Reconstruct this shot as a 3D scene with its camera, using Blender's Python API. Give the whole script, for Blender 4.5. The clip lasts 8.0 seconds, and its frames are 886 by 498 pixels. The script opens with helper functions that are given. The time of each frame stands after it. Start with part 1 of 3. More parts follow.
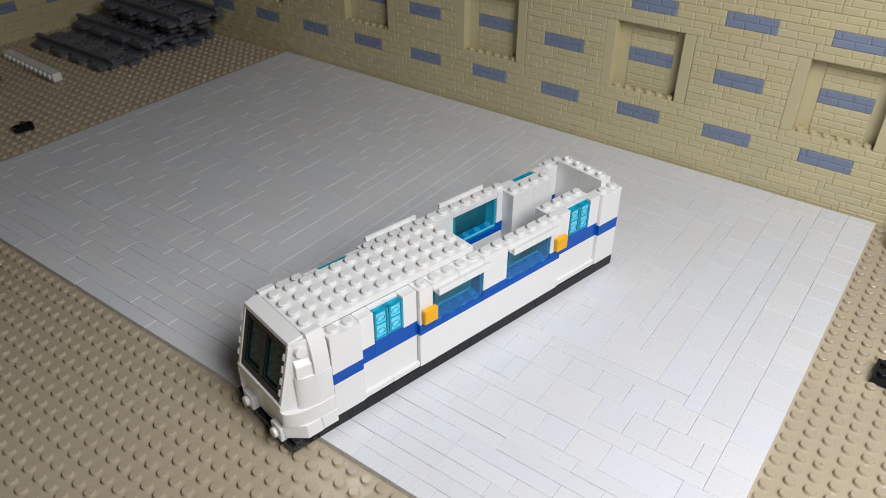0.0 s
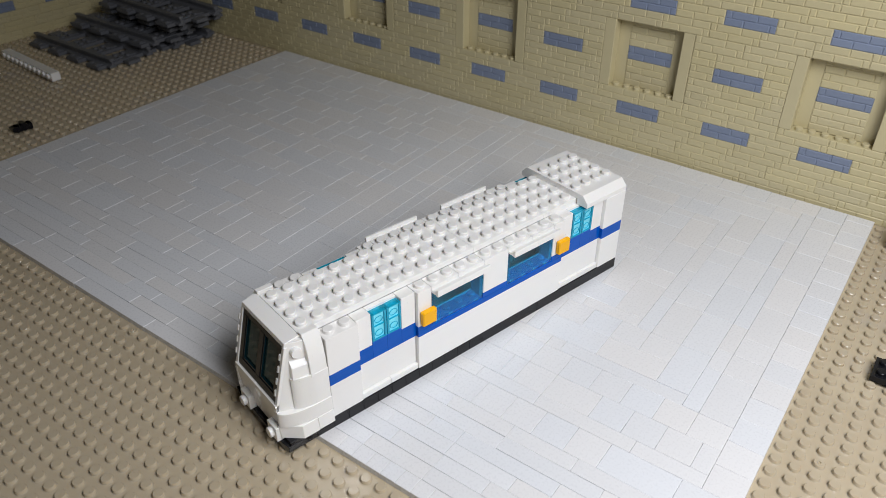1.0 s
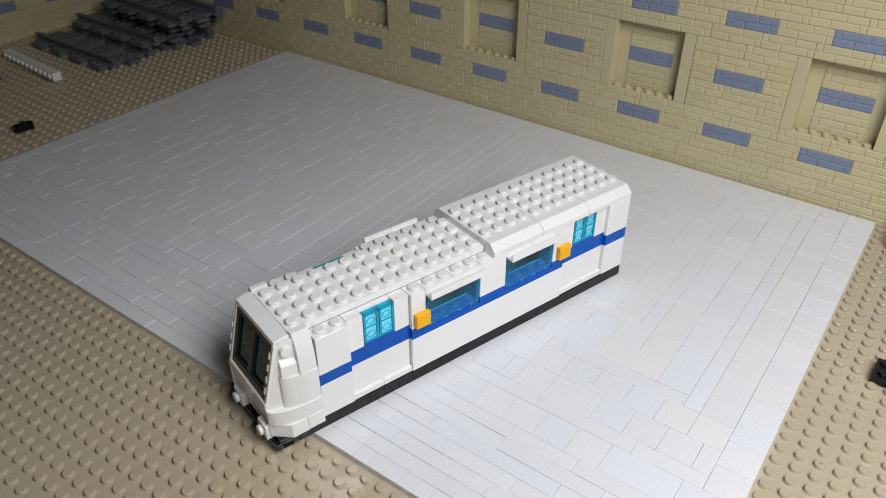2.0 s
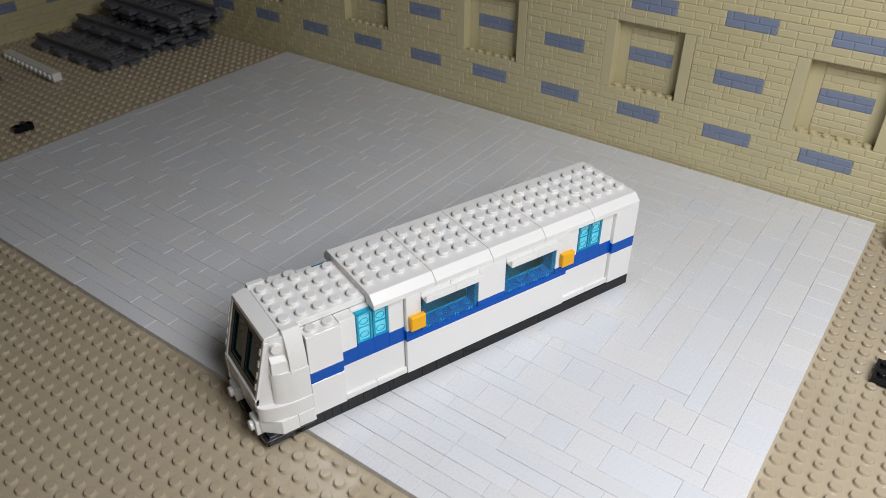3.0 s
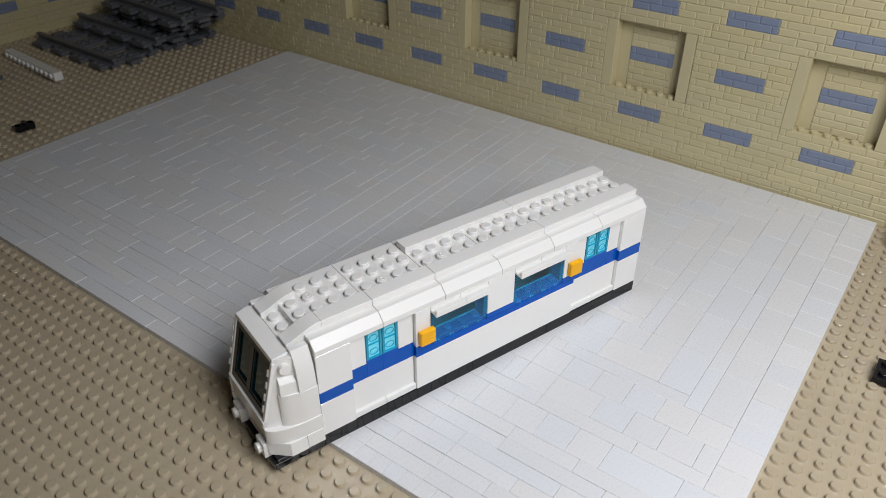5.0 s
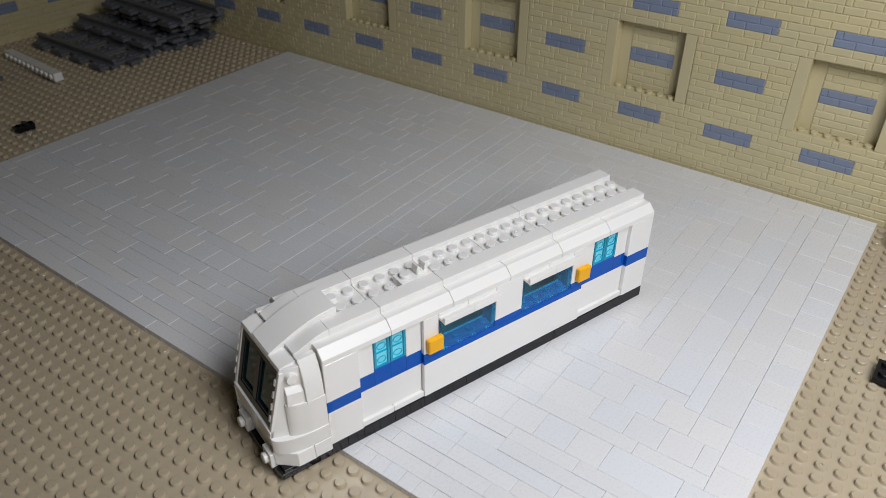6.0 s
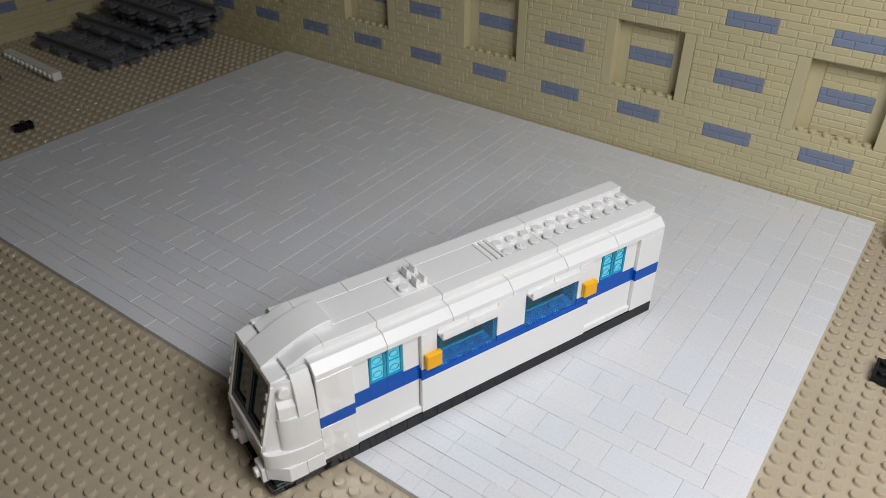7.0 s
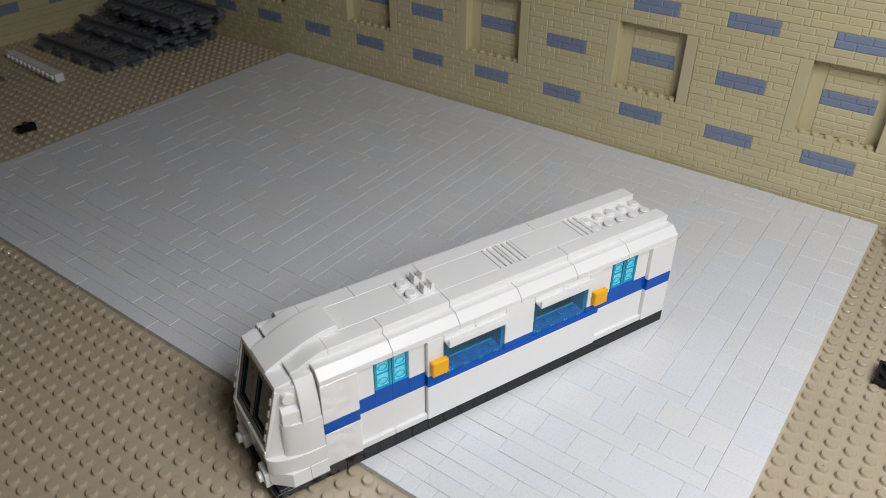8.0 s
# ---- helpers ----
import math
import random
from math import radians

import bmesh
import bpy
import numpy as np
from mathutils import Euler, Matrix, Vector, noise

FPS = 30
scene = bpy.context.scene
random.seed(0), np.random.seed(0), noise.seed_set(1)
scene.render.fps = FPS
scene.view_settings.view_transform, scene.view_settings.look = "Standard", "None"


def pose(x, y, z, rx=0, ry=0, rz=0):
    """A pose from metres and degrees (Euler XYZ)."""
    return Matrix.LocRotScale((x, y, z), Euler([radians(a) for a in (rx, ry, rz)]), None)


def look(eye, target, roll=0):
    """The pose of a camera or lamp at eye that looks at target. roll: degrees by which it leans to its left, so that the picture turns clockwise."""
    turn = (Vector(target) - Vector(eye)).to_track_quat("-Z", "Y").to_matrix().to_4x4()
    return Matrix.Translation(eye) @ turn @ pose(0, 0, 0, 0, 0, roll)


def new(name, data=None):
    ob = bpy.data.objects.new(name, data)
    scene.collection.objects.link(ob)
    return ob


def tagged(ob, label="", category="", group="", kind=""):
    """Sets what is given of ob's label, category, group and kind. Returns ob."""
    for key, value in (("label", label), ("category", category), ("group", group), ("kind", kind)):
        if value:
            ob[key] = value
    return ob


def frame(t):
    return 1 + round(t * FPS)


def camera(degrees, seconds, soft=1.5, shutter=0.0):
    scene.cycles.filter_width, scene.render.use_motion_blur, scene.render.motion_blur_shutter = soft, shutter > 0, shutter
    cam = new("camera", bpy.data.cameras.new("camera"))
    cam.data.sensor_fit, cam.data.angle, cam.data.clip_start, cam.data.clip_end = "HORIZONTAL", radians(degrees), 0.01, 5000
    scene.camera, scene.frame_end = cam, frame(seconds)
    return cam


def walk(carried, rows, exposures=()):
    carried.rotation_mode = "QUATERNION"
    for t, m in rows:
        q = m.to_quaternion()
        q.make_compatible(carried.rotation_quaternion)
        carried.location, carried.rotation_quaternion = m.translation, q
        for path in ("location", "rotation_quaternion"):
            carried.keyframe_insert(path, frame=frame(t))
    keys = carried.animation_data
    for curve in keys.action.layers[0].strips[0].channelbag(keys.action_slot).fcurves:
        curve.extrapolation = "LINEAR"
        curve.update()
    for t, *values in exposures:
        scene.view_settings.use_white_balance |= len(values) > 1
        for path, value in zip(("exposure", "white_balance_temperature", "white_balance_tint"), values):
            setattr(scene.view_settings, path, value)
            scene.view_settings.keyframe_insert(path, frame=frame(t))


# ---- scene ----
EYE = (0.26281, -0.49038, 0.25957)
AIMS = [
    (0.0, 0.04079, -0.18448, 0.00042), (0.5, 0.04037, -0.18479, 0.00042), (1.0, 0.04138, -0.18442, 0.00000),
    (1.5, 0.04096, -0.18472, 0.00000), (2.0, 0.04090, -0.18464, 0.00014), (2.5, 0.04084, -0.18456, 0.00028),
    (3.0, 0.04079, -0.18448, 0.00042), (3.5, 0.04120, -0.18418, 0.00042), (4.0, 0.04037, -0.18479, 0.00042),
    (4.5, 0.04054, -0.18502, 0.00000), (5.0, 0.04048, -0.18494, 0.00014), (5.5, 0.04043, -0.18487, 0.00028),
    (6.0, 0.04037, -0.18479, 0.00042), (6.5, 0.04010, -0.18535, 0.00000), (7.0, 0.04096, -0.18472, 0.00000),
    (7.5, 0.04079, -0.18448, 0.00042), (8.0, 0.03978, -0.18485, 0.00085)]
HOLD = 0.2334        # each step of the shot stands still this long before and after its half second


def held(rows):
    """Rows (t, pose) of a stepwise movement: every pose stands still, then jumps to the next."""
    out = []
    for t, m in rows:
        if t > 0:
            out.append((t - HOLD, m))
        if t < 8:
            out.append((t + HOLD, m))
    return [(0.0, rows[0][1])] + out + [(8.0, rows[-1][1])]


cam = camera(60.91, 8.0, soft=0.35)
cam.data.dof.use_dof, cam.data.dof.focus_distance, cam.data.dof.aperture_fstop = True, 0.38, 18
walk(cam, held([(t, look(EYE, (x, y, z), 0.09)) for t, x, y, z in AIMS]), exposures=[(0.0, -0.03), (3.0, -0.13), (8.0, -0.29)])

# ---------------------------------------------------------------- light
world = bpy.data.worlds.new("room_air")
scene.world = world
world.use_nodes = True
world.node_tree.nodes["Background"].inputs["Color"].default_value = (1.0, 0.93, 0.82, 1)
world.node_tree.nodes["Background"].inputs["Strength"].default_value = 0.03

lamp_data = bpy.data.lights.new("desk_lamp", "AREA")
lamp_data.shape, lamp_data.size, lamp_data.size_y = "RECTANGLE", 0.24, 0.40
lamp_data.energy = 3.85
lamp_data.color = (0.97, 0.98, 1.02)
lamp = new("desk_lamp", lamp_data)
lamp.matrix_world = look((0.46, -0.385, 0.42), (0.40, -0.31, 0.0))

# warm overhead fill, added to lift the shaded side; no known fixture
fill_data = bpy.data.lights.new("ceiling_lamp", "AREA")
fill_data.shape, fill_data.size = "DISK", 0.5
fill_data.energy = 0.46
fill_data.color = (1.0, 0.86, 0.67)
ceiling_lamp = new("ceiling_lamp", fill_data)
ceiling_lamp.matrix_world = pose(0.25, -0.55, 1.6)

S, P = 0.008, 0.0032          # stud pitch, plate height
Y0 = -0.29                    # back edge of the paved square, in studs from the wall's face


# ---------------------------------------------------------------- materials
def plastic(name, colour, rough=0.15, vary=0.04, bump=0.006, scale=1.0, island=False, glint=0.5, other=None, depth=0.0):
    """Moulded ABS plastic: slight tone differences from piece to piece, faint dust and a fine waviness."""
    mat = bpy.data.materials.new(name)
    mat.use_nodes = True
    nodes, links = mat.node_tree.nodes, mat.node_tree.links
    bsdf = nodes["Principled BSDF"]
    coords = nodes.new("ShaderNodeTexCoord")
    soft = nodes.new("ShaderNodeTexNoise")
    soft.inputs["Scale"].default_value, soft.inputs["Detail"].default_value = 90 * scale, 3
    fine = nodes.new("ShaderNodeTexNoise")
    fine.inputs["Scale"].default_value, fine.inputs["Detail"].default_value = 900 * scale, 5
    links.new(coords.outputs["Object"], soft.inputs["Vector"])
    links.new(coords.outputs["Object"], fine.inputs["Vector"])
    if island:
        chance = nodes.new("ShaderNodeNewGeometry").outputs["Random Per Island"]
    else:
        chance = nodes.new("ShaderNodeObjectInfo").outputs["Random"]
    value = nodes.new("ShaderNodeMath")
    value.operation = "MULTIPLY_ADD"
    links.new(chance, value.inputs[0])
    value.inputs[1].default_value, value.inputs[2].default_value = 2 * vary, 1 - vary
    tone = nodes.new("ShaderNodeMath")
    tone.operation = "MULTIPLY_ADD"
    links.new(soft.outputs["Fac"], tone.inputs[0])
    tone.inputs[1].default_value = 1.2 * vary
    links.new(value.outputs[0], tone.inputs[2])
    speck = nodes.new("ShaderNodeTexNoise")
    speck.inputs["Scale"].default_value, speck.inputs["Detail"].default_value = 640 * scale, 1
    links.new(coords.outputs["Object"], speck.inputs["Vector"])
    dust = nodes.new("ShaderNodeMapRange")
    dust.inputs["From Min"].default_value, dust.inputs["From Max"].default_value = 0.80, 0.83
    dust.inputs["To Min"].default_value, dust.inputs["To Max"].default_value = 1.0, 0.8
    links.new(speck.outputs["Fac"], dust.inputs["Value"])
    dusty = nodes.new("ShaderNodeMath")
    dusty.operation = "MULTIPLY"
    links.new(tone.outputs[0], dusty.inputs[0])
    links.new(dust.outputs["Result"], dusty.inputs[1])
    hsv = nodes.new("ShaderNodeHueSaturation")
    hsv.inputs["Color"].default_value = (*colour, 1)
    if other:
        again = nodes.new("ShaderNodeMath")
        again.operation = "MULTIPLY"
        links.new(chance, again.inputs[0])
        again.inputs[1].default_value = 17.3
        part_of = nodes.new("ShaderNodeMath")
        part_of.operation = "FRACT"
        links.new(again.outputs[0], part_of.inputs[0])
        blend = nodes.new("ShaderNodeMix")
        blend.data_type = "RGBA"
        links.new(part_of.outputs[0], blend.inputs["Factor"])
        blend.inputs[6].default_value, blend.inputs[7].default_value = (*colour, 1), (*other, 1)
        links.new(blend.outputs[2], hsv.inputs["Color"])
    links.new(dusty.outputs[0], hsv.inputs["Value"])
    links.new(hsv.outputs["Color"], bsdf.inputs["Base Color"])
    gloss = nodes.new("ShaderNodeMapRange")
    gloss.inputs["To Min"].default_value, gloss.inputs["To Max"].default_value = rough * 0.8, rough * 1.6
    links.new(fine.outputs["Fac"], gloss.inputs["Value"])
    links.new(gloss.outputs["Result"], bsdf.inputs["Roughness"])
    relief = nodes.new("ShaderNodeBump")
    relief.inputs["Strength"].default_value, relief.inputs["Distance"].default_value = 0.10, bump * 0.01
    links.new(soft.outputs["Fac"], relief.inputs["Height"])
    links.new(relief.outputs["Normal"], bsdf.inputs["Normal"])
    bsdf.inputs["Specular IOR Level"].default_value = glint
    if depth:
        # light goes a little way into the plastic
        bsdf.inputs["Subsurface Weight"].default_value = depth
        bsdf.inputs["Subsurface Radius"].default_value = (1.0, 0.8, 0.55)
        bsdf.inputs["Subsurface Scale"].default_value = 0.0012
    return mat


def clear_plastic(name, colour, rough=0.03):
    mat = bpy.data.materials.new(name)
    mat.use_nodes = True
    bsdf = mat.node_tree.nodes["Principled BSDF"]
    bsdf.inputs["Base Color"].default_value = (*colour, 1)
    bsdf.inputs["Transmission Weight"].default_value = 1.0
    bsdf.inputs["Roughness"].default_value = rough
    bsdf.inputs["IOR"].default_value = 1.5
    return mat


WHITE = plastic("white_plastic", (0.835, 0.825, 0.80), rough=0.26, vary=0.02, glint=0.45, depth=0.15)
POLISHED = plastic("polished_white_plastic", (0.835, 0.82, 0.795), rough=0.03, vary=0.02, bump=0.003, glint=0.8)
FLOOR_WHITE = plastic("floor_tile_plastic", (0.719, 0.735, 0.763), rough=0.24, vary=0.018, bump=0.002, other=(0.746, 0.735, 0.73))
FLOOR_WHITE_FAR = plastic("floor_tile_plastic_joined", (0.719, 0.735, 0.763), rough=0.24, vary=0.018, bump=0.002, other=(0.746, 0.735, 0.73), island=True)
TAN = plastic("tan_plastic", (0.56, 0.492, 0.285), rough=0.30, vary=0.035, other=(0.555, 0.492, 0.305))
TAN_FAR = plastic("tan_plastic_joined", (0.54, 0.475, 0.275), rough=0.55, vary=0.035, island=True)
TAN_BASE = plastic("tan_baseplate_plastic", (0.50, 0.422, 0.302), rough=0.05, vary=0.03, bump=0.05, glint=0.8, depth=0.3)
SAND_BLUE = plastic("sand_blue_plastic", (0.20, 0.24, 0.335), rough=0.36, vary=0.05)
BLUE = plastic("blue_plastic", (0.001, 0.085, 0.44), rough=0.1, vary=0.03, glint=0.2)
BLACK = plastic("black_plastic", (0.010, 0.010, 0.012), rough=0.16, glint=0.3)
GASKET = plastic("dark_teal_plastic", (0.003, 0.016, 0.022), rough=0.2, glint=0.25)
DARK_GREY = plastic("dark_grey_plastic", (0.12, 0.125, 0.14), rough=0.4)
ORANGE = plastic("orange_plastic", (0.92, 0.45, 0.004), rough=0.25, vary=0.02, glint=0.3)
TRANS_BLUE = clear_plastic("clear_blue_plastic", (0.05, 0.41, 0.59))
TRANS_BLUE.node_tree.nodes["Principled BSDF"].inputs["IOR"].default_value = 1.35
TRANS_DARK = clear_plastic("clear_smoke_plastic", (0.018, 0.075, 0.085))
TRANS_DARK.node_tree.nodes["Principled BSDF"].inputs["Transmission Weight"].default_value = 0.5
TRANS_DARK.node_tree.nodes["Principled BSDF"].inputs["IOR"].default_value = 1.3
WOOD = plastic("table_wood", (0.25, 0.16, 0.09), rough=0.4, vary=0.1, scale=0.2)
# mid grey, toned down so the unseen room bounces less light
PAINT = plastic("room_paint", (0.30, 0.29, 0.27), rough=0.7, vary=0.03, scale=0.05)


# ---------------------------------------------------------------- mesh helpers
def box(bm, x0, x1, y0, y1, z0, z1):
    v = [bm.verts.new(c) for c in ((x0, y0, z0), (x1, y0, z0), (x1, y1, z0), (x0, y1, z0), (x0, y0, z1), (x1, y0, z1), (x1, y1, z1), (x0, y1, z1))]
    for f in ((0, 3, 2, 1), (4, 5, 6, 7), (0, 1, 5, 4), (1, 2, 6, 5), (2, 3, 7, 6), (3, 0, 4, 7)):
        bm.faces.new([v[i] for i in f])


def prism(bm, outline, lo, hi, axis="y"):
    """A solid with the given outline, drawn out from lo to hi along an axis. x: outline in (y, z); y: in (x, z); z: in (x, y)."""
    put = {"x": lambda a, b, c: (c, a, b), "y": lambda a, b, c: (a, c, b), "z": lambda a, b, c: (a, b, c)}[axis]
    one = [bm.verts.new(put(a, b, lo)) for a, b in outline]
    two = [bm.verts.new(put(a, b, hi)) for a, b in outline]
    bm.faces.new(one)
    bm.faces.new(two[::-1])
    for i in range(len(one)):
        j = (i + 1) % len(one)
        bm.faces.new((one[j], one[i], two[i], two[j]))


def stud(bm, x, y, z, r=0.305, h=0.56, n=16, way="z"):
    """A stud in studs and plates: a short cylinder with an eased rim."""
    e = 0.035
    rings = []
    for rr, hh in ((r, 0), (r, h - e * 2.5), (r - e, h)):
        ring = []
        for i in range(n):
            a = 2 * math.pi * i / n
            u, w, k = rr * math.cos(a), rr * math.sin(a), hh
            if way == "z":
                c = (x + u, y + w, z + k)
            elif way == "-x":
                c = (x - k / 2.5, y + u, z + w * 2.5)
            else:
                c = (x + u, y - k / 2.5, z + w * 2.5)
            ring.append(bm.verts.new(c))
        rings.append(ring)
    for a, b in zip(rings, rings[1:]):
        for i in range(n):
            f = bm.faces.new((a[i], a[(i + 1) % n], b[(i + 1) % n], b[i]))
            f.smooth = True
    bm.faces.new(rings[-1])


def hollow_stud(bm, x, y, z, n=16):
    """A stud with a round hole in its top."""
    rings = [[bm.verts.new((x + r * math.cos(2 * math.pi * i / n), y + r * math.sin(2 * math.pi * i / n), z + h)) for i in range(n)]
             for r, h in ((0.305, 0), (0.305, 0.48), (0.28, 0.56), (0.2, 0.56), (0.18, 0.5), (0.18, 0.12))]
    for a, b in zip(rings, rings[1:]):
        for i in range(n):
            bm.faces.new((a[i], a[(i + 1) % n], b[(i + 1) % n], b[i])).smooth = True
    bm.faces.new(rings[-1])


def base_stud(bm, x, y, n, gate=False):
    """A stud moulded into a baseplate, with a rounded foot; a few carry a dimple where the plastic was let in."""
    steps = [(0.36, 0.0), (0.315, 0.035), (0.305, 0.1), (0.302, 0.46), (0.272, 0.55)]
    if gate:
        steps += [(0.13, 0.55), (0.11, 0.62), (0.08, 0.62), (0.06, 0.4)]
    rings = [[bm.verts.new((x + r * math.cos(2 * math.pi * i / n), y + r * math.sin(2 * math.pi * i / n), h)) for i in range(n)] for r, h in steps]
    for a, b in zip(rings, rings[1:]):
        for i in range(n):
            bm.faces.new((a[i], a[(i + 1) % n], b[(i + 1) % n], b[i])).smooth = True
    bm.faces.new(rings[-1])


def finish(bm, soften=0.0):
    """Scale from studs and plates to metres, ease the edges."""
    bmesh.ops.scale(bm, vec=(S, S, P), verts=bm.verts)
    bmesh.ops.recalc_face_normals(bm, faces=bm.faces)
    if soften:
        sharp = [e for e in bm.edges if len(e.link_faces) == 2 and not e.link_faces[0].smooth and e.calc_face_angle(0) > 0.6]
        bmesh.ops.bevel(bm, geom=sharp, offset=soften, segments=1, affect="EDGES", clamp_overlap=True)


def mesh_of(name, bm, material):
    me = bpy.data.meshes.new(name)
    for e in bm.edges:
        both = len(e.link_faces) == 2
        e.smooth = both and e.calc_face_angle(0) < (0.75 if e.link_faces[0].smooth and e.link_faces[1].smooth else 0.3)
    for f in bm.faces:
        f.smooth = True
    bm.to_mesh(me)
    bm.free()
    me.materials.append(material)
    return me


def part(name, bm, material, parent=None, label="", soften=0.00014, raw=False):
    if not raw:
        finish(bm, soften)
    ob = new(name, mesh_of(name, bm, material))
    ob.parent = parent
    if label:
        ob["label"] = label
    if material.name.startswith("clear"):
        ob.visible_shadow = False
    return ob


def boxes(*rows):
    bm = bmesh.new()
    for r in rows:
        box(bm, *r)
    return bm


def plate(x0, x1, y0, y1, z0, z1, studs=True, skip=()):
    bm = boxes((x0, x1, y0, y1, z0, z1))
    if studs:
        for i in range(round(x1 - x0)):
            for j in range(round(y1 - y0)):
                if (i, j) not in skip:
                    stud(bm, x0 + i + 0.5, y0 + j + 0.5, z1)
    return bm


# ---------------------------------------------------------------- the unseen room added round the table
def build_room():
    bm = bmesh.new()
    box(bm, -1.6, 1.5, -1.8, 1.2, -0.80, -0.75)
    tagged(part("floor", bm, WOOD, raw=True), "brown wooden room floor", "floor", kind="structure")
    bm = bmesh.new()
    box(bm, -1.6, 1.5, -1.8, 1.2, 1.65, 1.7)
    tagged(part("ceiling", bm, PAINT, raw=True), "plain grey ceiling, unseen, closing the scene in", "ceiling", kind="structure")
    for name, r in (("wall_north", (-1.6, 1.5, 1.2, 1.25)), ("wall_south", (-1.6, 1.5, -1.85, -1.8)), ("wall_west", (-1.65, -1.6, -1.85, 1.25)), ("wall_east", (1.5, 1.55, -1.85, 1.25))):
        bm = bmesh.new()
        box(bm, *r, -0.75, 1.65)
        tagged(part(name, bm, PAINT, raw=True), "plain grey room wall, unseen, closing the scene in", "wall", kind="structure")
    table = tagged(new("table"), "brown wooden table under the toy scene", "table")
    bm = bmesh.new()
    box(bm, -0.75, 0.70, -0.95, 0.35, -0.032, -0.0022)
    part("tabletop", bm, WOOD, table, raw=True)
    for x in (-0.70, 0.65):
        for y in (-0.9, 0.3):
            bm = bmesh.new()
            box(bm, x - 0.03, x + 0.03, y - 0.03, y + 0.03, -0.75, -0.032)
            part("leg", bm, WOOD, table, raw=True)


build_room()


# ---------------------------------------------------------------- studded tan ground
X_LEFT, X_RIGHT, Y_FRONT = -35, 31, Y0 - 42      # edges of the paved square, in studs


GATES = ((-5.5, -42.79), (1.5, -42.79), (33.5, -19.79), (33.5, -27.79))      # studs with a dimple


def build_ground():
    ground = tagged(new("ground"), "tan studded toy baseplates, glossy plastic", "baseplate", kind="structure")
    for x0, x1, y0, y1 in ((-67, -35, Y0 - 90, Y0 + 6), (-35, 29, Y0 - 90, Y0 + 6), (29, 77, Y0 - 90, Y0 + 6)):
        bm = bmesh.new()
        g = 0.02
        box(bm, x0 + g, x1 - g, y0 + g, y1 - g, -0.6, 0)
        for i in range(round(x1 - x0)):
            for j in range(round(y1 - y0)):
                x, y = x0 + i + 0.5, y0 + j + 0.5
                paved = X_LEFT < x < X_RIGHT and y > Y_FRONT
                if paved or y > -0.2 or (x < 25 and y < -64) or (x < -50 and y < -40):
                    continue
                near = (x - 20) ** 2 + (y + 50) ** 2 < 1100
                gate = any(abs(x - u) < 0.3 and abs(y - w) < 0.3 for u, w in GATES)
                if near or gate:
                    base_stud(bm, x, y, 16, gate)
                else:
                    stud(bm, x, y, 0, n=8 if x > 46 or y < -62 else 10)
        part("baseplate", bm, TAN_BASE, ground, soften=0)


build_ground()


# ---------------------------------------------------------------- paved square of smooth tiles
def tile_mesh(w, d):
    bm = bmesh.new()
    g, c = 0.007, 0.025
    lo = [(-w / 2 + g, -d / 2 + g), (w / 2 - g, -d / 2 + g), (w / 2 - g, d / 2 - g), (-w / 2 + g, d / 2 - g)]
    hi = [(x - math.copysign(c, x), y - math.copysign(c, y)) for x, y in lo]
    a = [bm.verts.new((*p, 0)) for p in lo]
    b = [bm.verts.new((*p, 1 - c * 2.5)) for p in lo]
    t = [bm.verts.new((*p, 1)) for p in hi]
    bm.faces.new(t)
    for r, q in ((a, b), (b, t)):
        for i in range(4):
            bm.faces.new((r[i], r[(i + 1) % 4], q[(i + 1) % 4], q[i]))
    finish(bm)
    return mesh_of("floor_tile", bm, FLOOR_WHITE)


